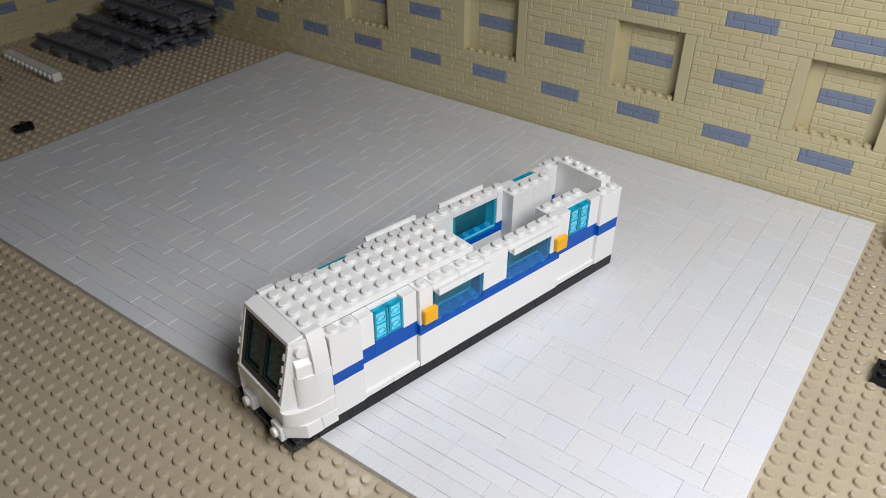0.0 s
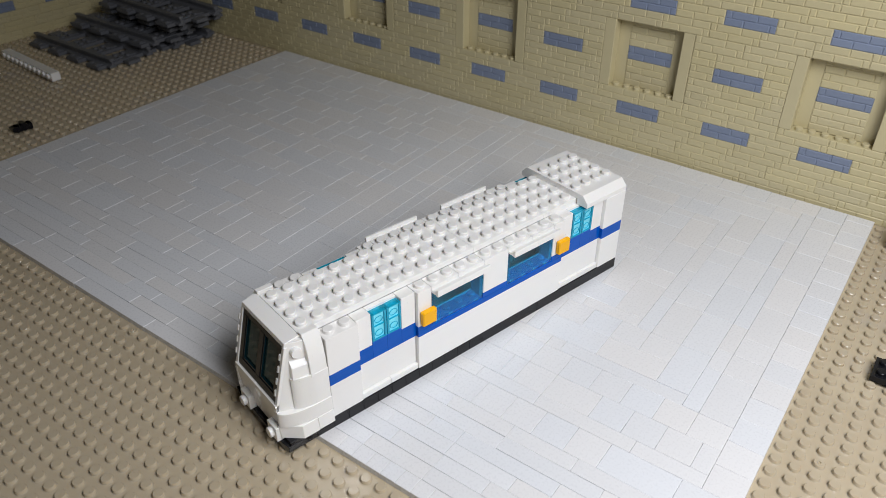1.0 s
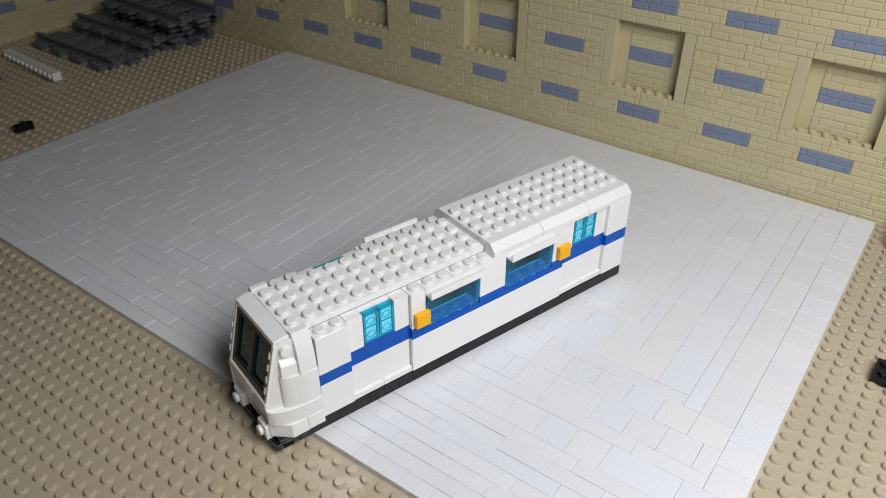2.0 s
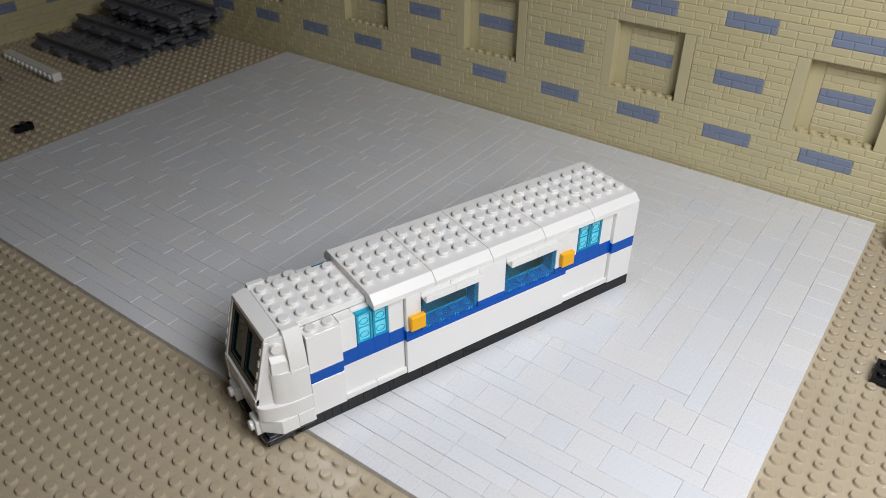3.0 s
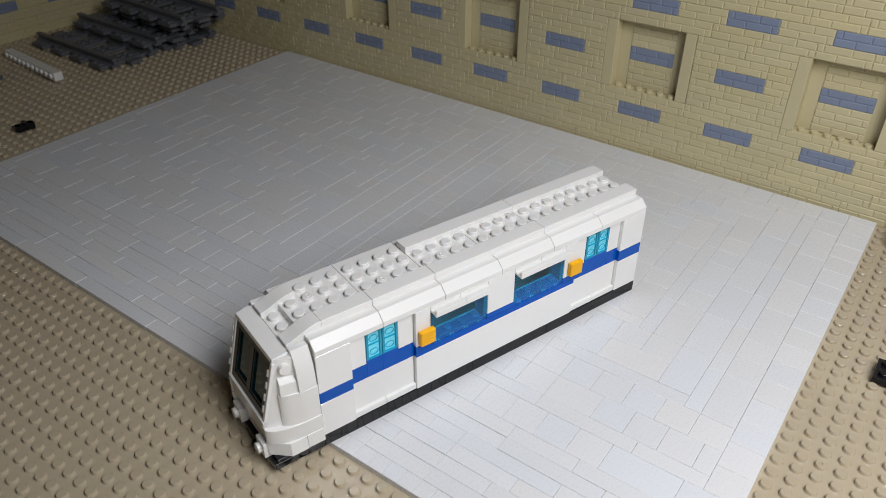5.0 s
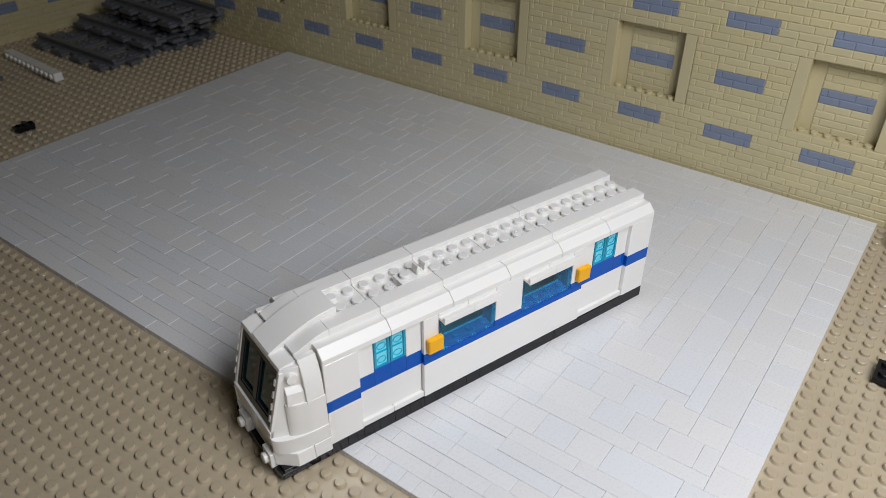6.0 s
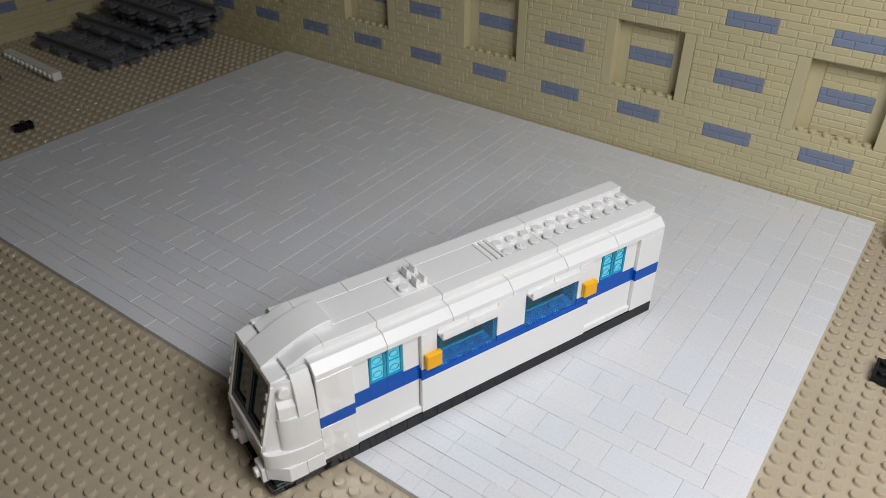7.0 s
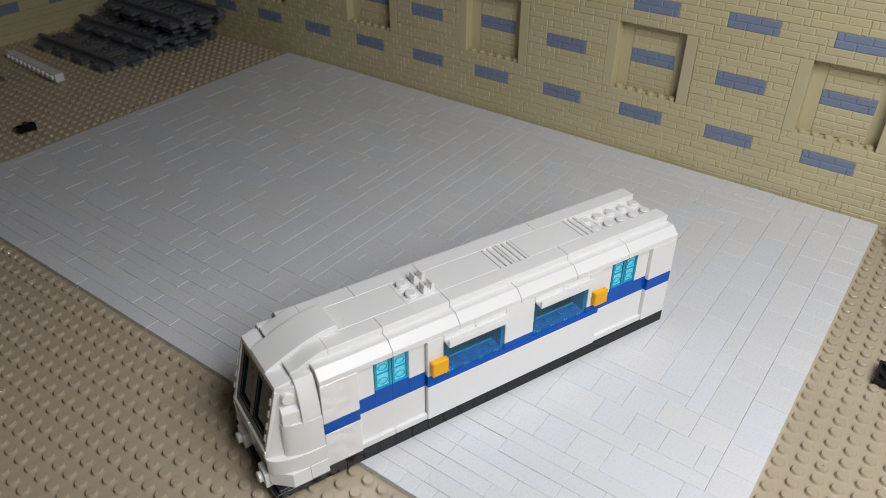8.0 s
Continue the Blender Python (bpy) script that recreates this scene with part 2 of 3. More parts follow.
def pave():
    """The tiles as (x, y, width, depth) in studs: courses along the wall, crossed by two groups of columns."""
    rng = random.Random(5)
    taken = np.zeros((66, 42), bool)
    out = []

    def lay(i, j, w, d):
        w, d = min(w, 66 - i), min(d, 42 - j)
        if taken[i:i + w, j:j + d].any():
            return False
        taken[i:i + w, j:j + d] = True
        out.append((X_LEFT + i + w / 2, Y_FRONT + j + d / 2, w, d))
        return True
    def column(x, w, *ends):
        """Tiles one after another along the depth, from the first end to the last."""
        for lo, hi in zip(ends, ends[1:]):
            lay(x - X_LEFT, lo, w, hi - lo)

    def filled(x, w, lo, hi):
        while lo < hi:
            d = min(rng.choice((2, 2, 4)), hi - lo)
            lay(x - X_LEFT, lo, w, d)
            lo += d

    def course(lo, d, *joints):
        """A course along the wall that is known to have these joints; the rest of it is broken at will."""
        ends = sorted(joints) + [31]
        x = X_LEFT - rng.choice((0, 1, 2, 3))
        while x < 31:
            left = min(e for e in ends if e > x) - x
            most = 4 if d == 2 else 8
            w = left if left <= most and x in joints else min(left, rng.choice((4, 4, 4, 2, 2) if d == 2 else (4, 6, 8, 4, 2)))
            a = max(x, X_LEFT)
            while a < x + w:
                # as much of the tile as the columns leave room for
                a += next((n for n in range(x + w - a, 0, -1) if lay(a - X_LEFT, lo, n, d)), 1)
            x += w
    column(29, 2, *range(9, 42, 2), 42)
    column(27, 2, 12, 14, 18, 20, 22, 26, 30, 34, 38, 40)
    column(26, 1, 14, 18, 20, 23, 27, 31, 35, 39, 40)
    column(24, 2, 15, 19, 23, 27, 31, 35, 39)
    column(22, 2, 17, 19, 23, 25, 29, 31, 33, 37)
    column(21, 1, 19, 23, 27, 31, 35)
    column(19, 2, 20, 24, 26, 30, 34, 35)
    filled(17, 2, 22, 34)
    for x, w, lo, hi in ((-5, 2, 12, 34), (-3, 2, 10, 39), (-1, 1, 10, 39), (0, 2, 20, 37), (2, 2, 20, 39), (4, 1, 21, 36), (5, 2, 22, 36)):
        filled(x, w, lo, hi)
    course(0, 1, 12, 13, 14, 15, 16, 17, 18, 20, 21)
    course(1, 1, 13, 17, 21)
    course(2, 1, -7, -1, 10, 14, 17, 20)
    course(3, 1, -5, -2, 13, 17, 21)
    course(4, 1, -7, -3, 11, 15, 17, 23)
    course(5, 1, -5, 11, 19)
    course(6, 1, -11, -7, -4, 11, 15, 19, 23)
    course(7, 2, -8, -6, 14, 16, 18, 20, 22)
    course(9, 1, -11, 15, 19, 25)
    course(10, 2, -16, -15, -10, -8, 14, 16, 17, 19, 22, 24, 26)
    course(12, 2, -12, -7, 15, 17, 19, 21, 23, 25, 27)
    course(14, 1, -12, -7, 18, 26)
    course(15, 2, -12, -7, 16, 20, 24)
    course(17, 2, -8, 16, 18, 20, 22)
    course(19, 1, 17, 21)
    for lo, d in ((20, 2), (22, 2), (24, 2), (26, 1), (27, 2), (29, 2), (31, 2), (33, 2)):
        course(lo, d)
    course(35, 2, -15, 18, 20)
    course(37, 2, 18, 20)
    course(39, 1, 18)
    course(40, 2, 17, 19, 21, 23, 25, 27, 29)
    # what is left takes the largest tile that fits
    for j in range(42):
        for i in range(66):
            for w, d in ((2, 4), (4, 2), (2, 2), (1, 4), (4, 1), (1, 2), (2, 1), (1, 1)):
                if i + w <= 66 and j + d <= 42 and lay(i, j, w, d):
                    break
    return out


def build_floor():
    floor = tagged(new("pavement"), "paved square of glossy white and light grey smooth tiles", "tiled floor", kind="structure")
    rng = random.Random(8)
    cells = pave()
    cells.sort(key=lambda c: (c[0] - 18) ** 2 + (c[1] + 30) ** 2)
    shared = {}
    far = bmesh.new()
    for k, (x, y, w, d) in enumerate(cells):
        if (w, d) not in shared:
            shared[w, d] = tile_mesh(w, d)
        m = pose(x * S, y * S, rng.uniform(-0.00004, 0.00009), rng.gauss(0, 0.07), rng.gauss(0, 0.12), rng.gauss(0, 0.1))
        if k < 300:
            ob = new("tile", shared[w, d])
            ob.parent, ob.matrix_basis = floor, m
        else:
            n = len(far.verts)
            far.from_mesh(shared[w, d])
            far.verts.ensure_lookup_table()
            for v in far.verts[n:]:
                v.co = m @ v.co
    ob = part("tiles", far, FLOOR_WHITE_FAR, floor, "glossy light grey tiles", raw=True)
    tagged(ob, kind="stuff")


# ---------------------------------------------------------------- walls of toy masonry bricks
def brick_mesh(width, material, name="brick"):
    """One brick, lying along x from 0, its face towards -y: two courses of raised blocks."""
    bm = bmesh.new()
    g, rise = 0.006, 0.052
    box(bm, g, width - g, rise, 1, 0.02, 2.98)
    for row, first in ((1, 0.5), (0, 1.5)):
        cuts = [0] + [first + 2 * k for k in range(9) if first + 2 * k < width] + [width]
        z0, z1 = (0.06, 1.44) if row == 0 else (1.56, 2.94)
        for a, b in zip(cuts, cuts[1:]):
            a, b = a + 0.03, b - 0.03
            c = 0.055
            base = [bm.verts.new(p) for p in ((a, rise, z0), (b, rise, z0), (b, rise, z1), (a, rise, z1))]
            top = [bm.verts.new(p) for p in ((a + c, 0, z0 + 2.5 * c), (b - c, 0, z0 + 2.5 * c), (b - c, 0, z1 - 2.5 * c), (a + c, 0, z1 - 2.5 * c))]
            bm.faces.new(top)
            for i in range(4):
                bm.faces.new((base[i], base[(i + 1) % 4], top[(i + 1) % 4], top[i]))
    finish(bm)
    return mesh_of(name, bm, material)


def build_walls():
    rng = random.Random(3)
    meshes = {(w, c): brick_mesh(w, SAND_BLUE if c else TAN) for w in (1, 2, 3, 4) for c in (0, 1)}
    count = [0]
    rest = bmesh.new()

    def put(me, owner, m, keep=True):
        if keep:
            ob = new(me.name.split(".")[0], me)
            ob.parent, ob.matrix_basis = owner, m
        else:
            n = len(rest.verts)
            rest.from_mesh(me)
            rest.verts.ensure_lookup_table()
            for v in rest.verts[n:]:
                v.co = m @ v.co

    def run(owner, row, x0, x1, offset, depth, keep, place):
        """Bricks from x0 to x1 of a course, blue ones where the pattern has them."""
        x = x0
        while x < x1:
            blue = row in (3, 7, 11) and (x - offset) % 8 < 4
            step = 4 - (x - offset) % 4 if row in (3, 7, 11) else (4 - (x + 2 * (row % 2) + (row // 2)) % 4)
            w = int(min(step, x1 - x, 4))
            put(meshes[w, 1 if blue and w == 4 else 0], owner, place(x, depth, row), keep(x) or blue and w == 4)
            x += w

    back = tagged(new("toy_wall_back"), "tan toy masonry wall with sand blue bricks and recessed niches", "brick wall", kind="structure")
    at = lambda x, y, row: pose(x * S + rng.gauss(0, 0.00004), y * S + rng.gauss(0, 0.00004), row * 3 * P)
    near = lambda x: x > -34
    for row in range(15):
        if 5 <= row <= 9:
            x = -66
            for left in (-41, -25, -9, 7, 23):
                run(back, row, x, left - 1, 0, 0, near, at)
                put(meshes[4, 1 if row == 7 else 0], back, at(left + 1, 1, row), near(left) or row == 7)
                x = left + 7
            run(back, row, x, 36, 0, 0, near, at)
        else:
            run(back, row, -66, 36, 0, 0, near, at)
    part("bricks", rest, TAN_FAR, back, "tan masonry bricks", raw=True)["kind"] = "stuff"
    # backing behind the niches and their studded sills
    part("backing", boxes((-66, 36, 2.0, 2.9, 0, 45)), TAN, back, soften=0)
    for left in (-41, -25, -9, 7, 23):
        for x in (left - 0.99, left + 6):
            part("niche_post", boxes((x, x + 0.96, -0.02 if x < left else 0.02, 1.06, 15.03, 29.97)), TAN, back, "smooth tan niche post", soften=0.0003)
        for x, w in ((left - 0.34, 1.33), (left + 5, 1.04)):
            part("niche_side", boxes((x, x + w, 1.08, 1.98, 15.0, 29.98)), TAN, back, soften=0)
        bm = bmesh.new()
        box(bm, left, left + 6, 1.0, 2.0, 0, 14.9)
        for i in range(6):
            stud(bm, left + i + 0.5, 0.5, 15, n=12)
        part("sill", bm, TAN, back, "studded tan niche sill", soften=0)
    side = tagged(new("toy_wall_side"), "tan toy masonry wall with sand blue bricks, dim", "brick wall", kind="structure")
    turn = lambda x, y, row: pose(-66 * S, x * S, row * 3 * P, 0, 0, 90)
    for row in range(13):
        run(side, row, -40, 0, -4, 0, lambda x: True, turn)


# ---------------------------------------------------------------- the toy train
train = tagged(new("toy_train"), "white toy brick metro car with blue stripe and black base", "toy train")
ROOF = []          # pieces that are set on the car in the course of the shot: (part, time)


def on_car(name, bm, material, label="", soften=0.00014, owner=None):
    return part(name, bm, material, owner or train, label, soften)


def lip(bm, far, s0, s1, y0, y1, z0, z1):
    """A box on the near flank, or mirrored on the far one."""
    if far:
        y0, y1 = 6 - y1, 6 - y0
    box(bm, s0, s1, y0, y1, z0, z1)


def flank(far):
    def piece(name, material, *rows, studs=(), label="", soften=0.00014):
        bm = bmesh.new()
        for r in rows:
            lip(bm, far, *r)
        for s, z in studs:
            stud(bm, s, 5.5 if far else 0.5, z)
        return on_car(name, bm, material, label, soften)
    g = 0.01
    # lower wall, stripe and upper wall of the middle
    for a, b in ((-18, -6),):
        piece("wall_panel", WHITE, (a + g, b - g, 0, 1, 2, 8))
    piece("stripe", BLUE, (-18 + g, -6 - g, 0, 1, 8, 9), label="bright blue stripe")
    for a, b in ((-18, -17), (-13, -11), (-7, -6)):
        piece("stripe", BLUE, (a, b, 0, 1, 9.03, 9.9), label="bright blue stripe")
        piece("pillar", WHITE, (a + g, b - g, 0.0, 1, 9.93, 16), studs=[(s + 0.5, 16) for s in range(a, b)])
    for a, b in ((-17, -13), (-11, -7)):
        # tall window: clear trough with a studded bottom
        bm = bmesh.new()
        lip(bm, far, a + 0.03, b - 0.03, 0.04, 0.16, 9.05, 15.0)
        pane = on_car("window_pane", bm, TRANS_BLUE, "clear turquoise window", soften=0)
        bm = bmesh.new()
        lip(bm, far, a + 0.03, b - 0.03, 0.2, 0.98, 9.03, 9.5)
        on_car("window_sill", bm, DEEP_BLUE, owner=pane)
        for q in (a + 0.03, b - 0.22):
            bm = bmesh.new()
            lip(bm, far, q, q + 0.19, 0.17, 0.95, 9.52, 15.0)
            on_car("window_reveal", bm, TRANS_LIT, "clear turquoise window end", soften=0, owner=pane)
        # pale strip put in as the lit back edge of the sill
        bm = bmesh.new()
        lip(bm, far, a + 0.24, b - 0.24, 0.93, 0.98, 9.52, 9.85)
        on_car("window_kerb", bm, TRANS_CYAN, "pale strip for the bright line behind the sill", soften=0, owner=pane)
        bm = bmesh.new()
        for k in range(4):
            stud(bm, a + k + 0.5, 5.4 if far else 0.6, 9.52, r=0.25, h=0.4, n=14)
        on_car("sill_stud", bm, SILL_STUD, "clear studs behind the window", soften=0, owner=pane)
        # tube ends, built pale and tiny as the glints along the sill's front
        bm = bmesh.new()
        for k in range(4):
            for u, h in ((0.44, 0.32), (0.62, 0.2)):
                stud(bm, a + k + u, 5.8 if far else 0.2, 9.1, r=0.055, h=h, n=8)
        on_car("sill_tube", bm, TRANS_CYAN, "pale tube ends standing in for glints", soften=0, owner=pane)
        for c in (a, a + 2):
            # plate with a rail: a web, a groove and an upright lip
            piece("awning", WHITE, (c + g, c + 2 - g, 0.0, 1, 15.02, 16), (c + 0.003, c + 1.997, -0.42, -0.004, 15.0, 15.4), (c + 0.003, c + 1.997, -0.56, -0.40, 14.93, 16.02), studs=[(c + 0.5, 16), (c + 1.5, 16)], label="white rail over the window")
    # rear column
    piece("wall_panel", WHITE, (-2 + g, 0, 0, 1, 2, 8))
    piece("stripe", BLUE, (-2 + g, 0, 0, 1, 8, 10), label="bright blue stripe")
    piece("wall_panel", WHITE, (-2 + g, 0, 0, 1, 10, 16), studs=[(-1.5, 16), (-0.5, 16)])
    # front column
    piece("wall_panel", POLISHED, (-24, -22 - g, 0, 1, 2, 7.8))
    piece("stripe", BLUE, (-24, -22 - g, 0, 1, 7.8, 9.7), label="bright blue stripe")
    piece("wall_panel", POLISHED, (-24, -22 - g, 0, 1, 9.7, 16), studs=[(-23.5, 16), (-22.5, 16)])
    # recessed doors
    for a in (-22, -6):
        r = 0.26
        piece("door_sill", WHITE, (a + g, a + 2 - g, 0.06, 1, 2, 3.0))
        piece("door_sill", WHITE, (a + 2 + g, a + 4 - g, 0.06, 1, 2, 3.0))
        door = piece("door", WHITE, (a + 0.03, a + 3.97, r, 1, 3.03, 8), label="white sliding door panel")
        for k in range(4):
            piece("stripe", BLUE, (a + k + 0.002, a + k + 0.998, r - 0.02, 1, 8.02, 10.5 if k in (0, 3) else 11), label="bright blue stripe", soften=0.00006)
        for k in (0, 3):
            piece("door_jamb", WHITE, (a + k + 0.02, a + k + 0.98, r - 0.02, 1, 10.53, 16))
        for k in (1, 2):
            bm = bmesh.new()
            x = a + k
            lip(bm, far, x + 0.02, x + 0.16, r - 0.06, 0.68, 11.03, 15.7)
            lip(bm, far, x + 0.84, x + 0.98, r - 0.06, 0.68, 11.03, 15.7)
            for z0, z1 in ((11.03, 11.25), (13.44, 13.56), (15.5, 15.7)):
                lip(bm, far, x + 0.165, x + 0.835, r - 0.06, 0.68, z0, z1)
            on_car("door_window", bm, TRANS_DOOR, "clear turquoise door window", soften=0.0001, owner=door)
            bm = bmesh.new()
            lip(bm, far, x + 0.17, x + 0.83, r + 0.03, r + 0.1, 11.27, 13.42)
            lip(bm, far, x + 0.17, x + 0.83, r + 0.03, r + 0.1, 13.58, 15.48)
            on_car("door_pane", bm, TRANS_ICE, "clear turquoise pane", soften=0, owner=door)
            piece("door_lining", WHITE, (x, x + 1, 0.7, 1.0, 11.03, 16))
            # raised rims, added as outlines of the studs that show through the bricks
            bm = bmesh.new()
            for z in (12.1, 14.4):
                y = 5.74 - 0.02 if far else 0.28
                loops = [[bm.verts.new((x + 0.5 + q * math.cos(2 * math.pi * i / 16), y + v, z + 1.9 * q * math.sin(2 * math.pi * i / 16))) for i in range(16)]
                         for q, v in ((0.28, 0.03), (0.28, -0.03), (0.24, -0.03), (0.24, 0.03))]
                for lo, hi in zip(loops, loops[1:] + loops[:1]):
                    for i in range(16):
                        bm.faces.new((lo[i], lo[(i + 1) % 16], hi[(i + 1) % 16], hi[i]))
            on_car("lens", bm, TRANS_DOOR, "clear rims for studs seen through the window", soften=0, owner=door)
    # orange indicator blocks beside the doors
    for a in (-17.88, -6.72):
        piece("indicator", ORANGE, (a, a + 1.0, -0.36, -0.02, 10.3, 12.75), label="square orange indicator tile", soften=0.0005)


TRANS_DOOR = clear_plastic("clear_turquoise_plastic", (0.015, 0.44, 0.60))
TRANS_DOOR.node_tree.nodes["Principled BSDF"].inputs["Transmission Weight"].default_value = 0.55
# pale colour for the bright line and glints put into the window sills
TRANS_CYAN = clear_plastic("clear_cyan_plastic", (0.15, 0.70, 0.83), rough=0.1)
TRANS_CYAN.node_tree.nodes["Principled BSDF"].inputs["Transmission Weight"].default_value = 0.4
# paler copy of the window plastic: the light in its ends is coloured in
TRANS_LIT = clear_plastic("clear_pale_turquoise_plastic", (0.05, 0.58, 0.74))
TRANS_LIT.node_tree.nodes["Principled BSDF"].inputs["Transmission Weight"].default_value = 0.6
TRANS_ICE = clear_plastic("clear_icy_plastic", (0.24, 0.76, 0.86), rough=0.08)
TRANS_ICE.node_tree.nodes["Principled BSDF"].inputs["Transmission Weight"].default_value = 0.5
DEEP_BLUE = plastic("deep_blue_plastic", (0.0, 0.19, 0.41), rough=0.06)
SILL_STUD = clear_plastic("clear_deep_blue_plastic", (0.03, 0.44, 0.72))
SILL_STUD.node_tree.nodes["Principled BSDF"].inputs["Transmission Weight"].default_value = 0.5


def build_body():
    for a, b in [(k, k + 1) for k in range(-24, -14)] + [(-14, -8), (-8, 0)]:
        on_car("base", boxes((a + 0.004, b - 0.004, 0.0, 6.0, 0, 1.98)), BLACK, "black base of the car")
    on_car("deck", boxes((-23.5, -1, 1.02, 4.98, 1.99, 2.6)), WHITE)
    flank(False)
    flank(True)
    # back wall and the blocks behind the rear doors
    for y in (1.01, 3.01):
        bm = boxes((-1, -0.02, y, y + 1.97, 2, 17))
        for u in (0.5, 1.5):
            hollow_stud(bm, -0.5, y + u, 17)
        on_car("back_wall", bm, WHITE, "white end panel with hollow studs")
    for y in (1.01, 3.99):
        for x in (-6.5, -4.5):
            on_car("inner_block", plate(x + 0.01, x + 1.99, y, y + 1, 2.62, 16), WHITE)
    # roof plates under the roof
    on_car("roof_plate", plate(-25, -13, 1.0, 5.0, 16.02, 17), WHITE)
    ROOF.append((on_car("roof_plate", plate(-12.99, -7.01, 1.0, 5.0, 16.02, 17), WHITE), 0.5))
    ROOF.append((on_car("roof_plate", plate(-7, -1.01, 1.0, 5.0, 16.02, 17), WHITE), 0.5))


def build_front():
    """Sloping windscreen, rounded cheeks, bumper and lamps."""
    # windscreen frame: leaning slab with two panes
    top, low = (-25.87, 16.7), (-26.92, 6.5)
    lean = lambda z: top[0] + (top[1] - z) * (low[0] - top[0]) / (top[1] - low[1])

    def slab(y0, y1, z0, z1, out, inn):
        bm = bmesh.new()
        prism(bm, [(lean(z0) - out, z0), (lean(z1) - out, z1), (lean(z1) + inn, z1), (lean(z0) + inn, z0)], y0, y1, "y")
        return bm
    screen = on_car("windscreen_frame", slab(0.95, 5.05, 15.3, 16.1, 0.0, 0.3), BLACK, "black windscreen frame")
    on_car("windscreen_frame", slab(0.95, 5.05, 7.4, 8.5, 0.0, 0.3), BLACK, "black windscreen frame")
    for y0, y1 in ((0.95, 1.3), (2.8, 3.2), (4.7, 5.05)):
        on_car("windscreen_frame", slab(y0, y1, 8.52, 15.28, 0.0, 0.3), BLACK, "black windscreen frame")
    for y0, y1 in ((1.32, 2.78), (3.22, 4.68)):
        on_car("windscreen_pane", slab(y0, y1, 8.54, 15.26, -0.15, 0.22), TRANS_DARK, "dark clear windscreen", soften=0, owner=screen)
    for y0, y1 in ((1.32, 2.78), (3.22, 4.68)):
        for a, b, c, d in ((y0, y0 + 0.08, 8.54, 15.26), (y1 - 0.09, y1, 8.54, 15.26), (y0 + 0.09, y1 - 0.1, 8.54, 8.85), (y0 + 0.09, y1 - 0.1, 15.05, 15.26)):
            on_car("gasket", slab(a, b, c, d, -0.04, 0.14), GASKET, "dark blue inner frame", owner=screen)
    on_car("cab_interior", boxes((-25.3, -24.8, 1.1, 4.9, 2, 15.9)), DARK_GREY)
    # white surround: top edge, side strips with notched clips
    bm = bmesh.new()
    prism(bm, [(lean(16.12) - 0.04, 16.12), (lean(16.7) - 0.04, 16.7), (-25.02, 17.0), (-25.02, 16.12)], 0.78, 5.28, "y")
    on_car("brow", bm, WHITE)
    for y0, y1 in ((0.72, 0.93), (5.07, 5.28)):
        on_car("windscreen_trim", slab(y0, y1, 6.3, 16.1, 0.05, 0.9), WHITE)
        for z in (8.6, 10.4, 12.2, 14.0):
            inner = (y1, y1 + 0.14) if y0 < 3 else (y1, y1 + 0.13)
            on_car("clip", slab(*inner, z, z + 0.9, 0.09, 0.05), WHITE)
    # lower nose
    bm = bmesh.new()
    prism(bm, [(-26.95, 7.35), (-26.95, 6.9), (-26.78, 1.62), (-24.2, 1.62), (-24.2, 7.35)], 0.72, 2.98, "y")
    on_car("nose", bm, POLISHED)
    bm = bmesh.new()
    prism(bm, [(-26.95, 7.35), (-26.95, 6.9), (-26.78, 1.62), (-24.2, 1.62), (-24.2, 7.35)], 3.02, 5.28, "y")
    on_car("nose", bm, POLISHED)
    # black coupler shelf
    bm = bmesh.new()
    prism(bm, [(-24.0, 0.0), (-26.9, 0.0), (-27.0, 0.6), (-27.0, 5.4), (-26.9, 6.0), (-24.0, 6.0)], 0, 1, "z")
    on_car("base", bm, BLACK, "black base of the car")
    bm = bmesh.new()
    prism(bm, [(-24.0, 0.02), (-26.75, 0.02), (-26.75, 5.98), (-24.0, 5.98)], 1.02, 1.6, "z")
    on_car("base", bm, BLACK, "black base of the car")
    # buffers: square plate with a stud pointing ahead
    for y in (1.2, 4.25):
        bm = bmesh.new()
        box(bm, -27.16, -26.76, y - 0.48, y + 0.48, 1.05, 3.45)
        stud(bm, -27.16, y, 2.25, way="-x", h=0.6)
        on_car("buffer", bm, WHITE)
    for far in (False, True):
        def cheek(name, rows, z_of, label=""):
            """A skin over the corner: plan outline points at two heights."""
            bm = bmesh.new()
            low = [bm.verts.new((s, 6 - y if far else y, z_of[0])) for s, y in rows[0]]
            high = [bm.verts.new((s, 6 - y if far else y, z_of[1])) for s, y in rows[1]]
            bm.faces.new(low)
            bm.faces.new(high)
            for i in range(len(low)):
                j = (i + 1) % len(low)
                bm.faces.new((low[i], low[j], high[j], high[i]))
            return on_car(name, bm, WHITE, label)
        # backing cheek from the windscreen edge to the flank
        cheek("cheek", ([(-26.88, 0.74), (-26.0, 0.45), (-24.05, 0.15), (-24.05, 0.9), (-26.5, 0.9)],
                        [(-25.85, 0.80), (-25.5, 0.60), (-25.0, 0.45), (-25.0, 0.95), (-25.5, 0.95)]), (6.2, 16.7))
        # curved mid panel
        quarter = [math.radians(9 * i) for i in range(11)]
        arc = [(-24.5 - 1.55 * math.cos(q), 0.47 * (1 - math.sin(q)) - 0.01) for q in quarter] + [(-24.02, -0.01), (-24.02, 0.8), (-25.9, 0.8)]
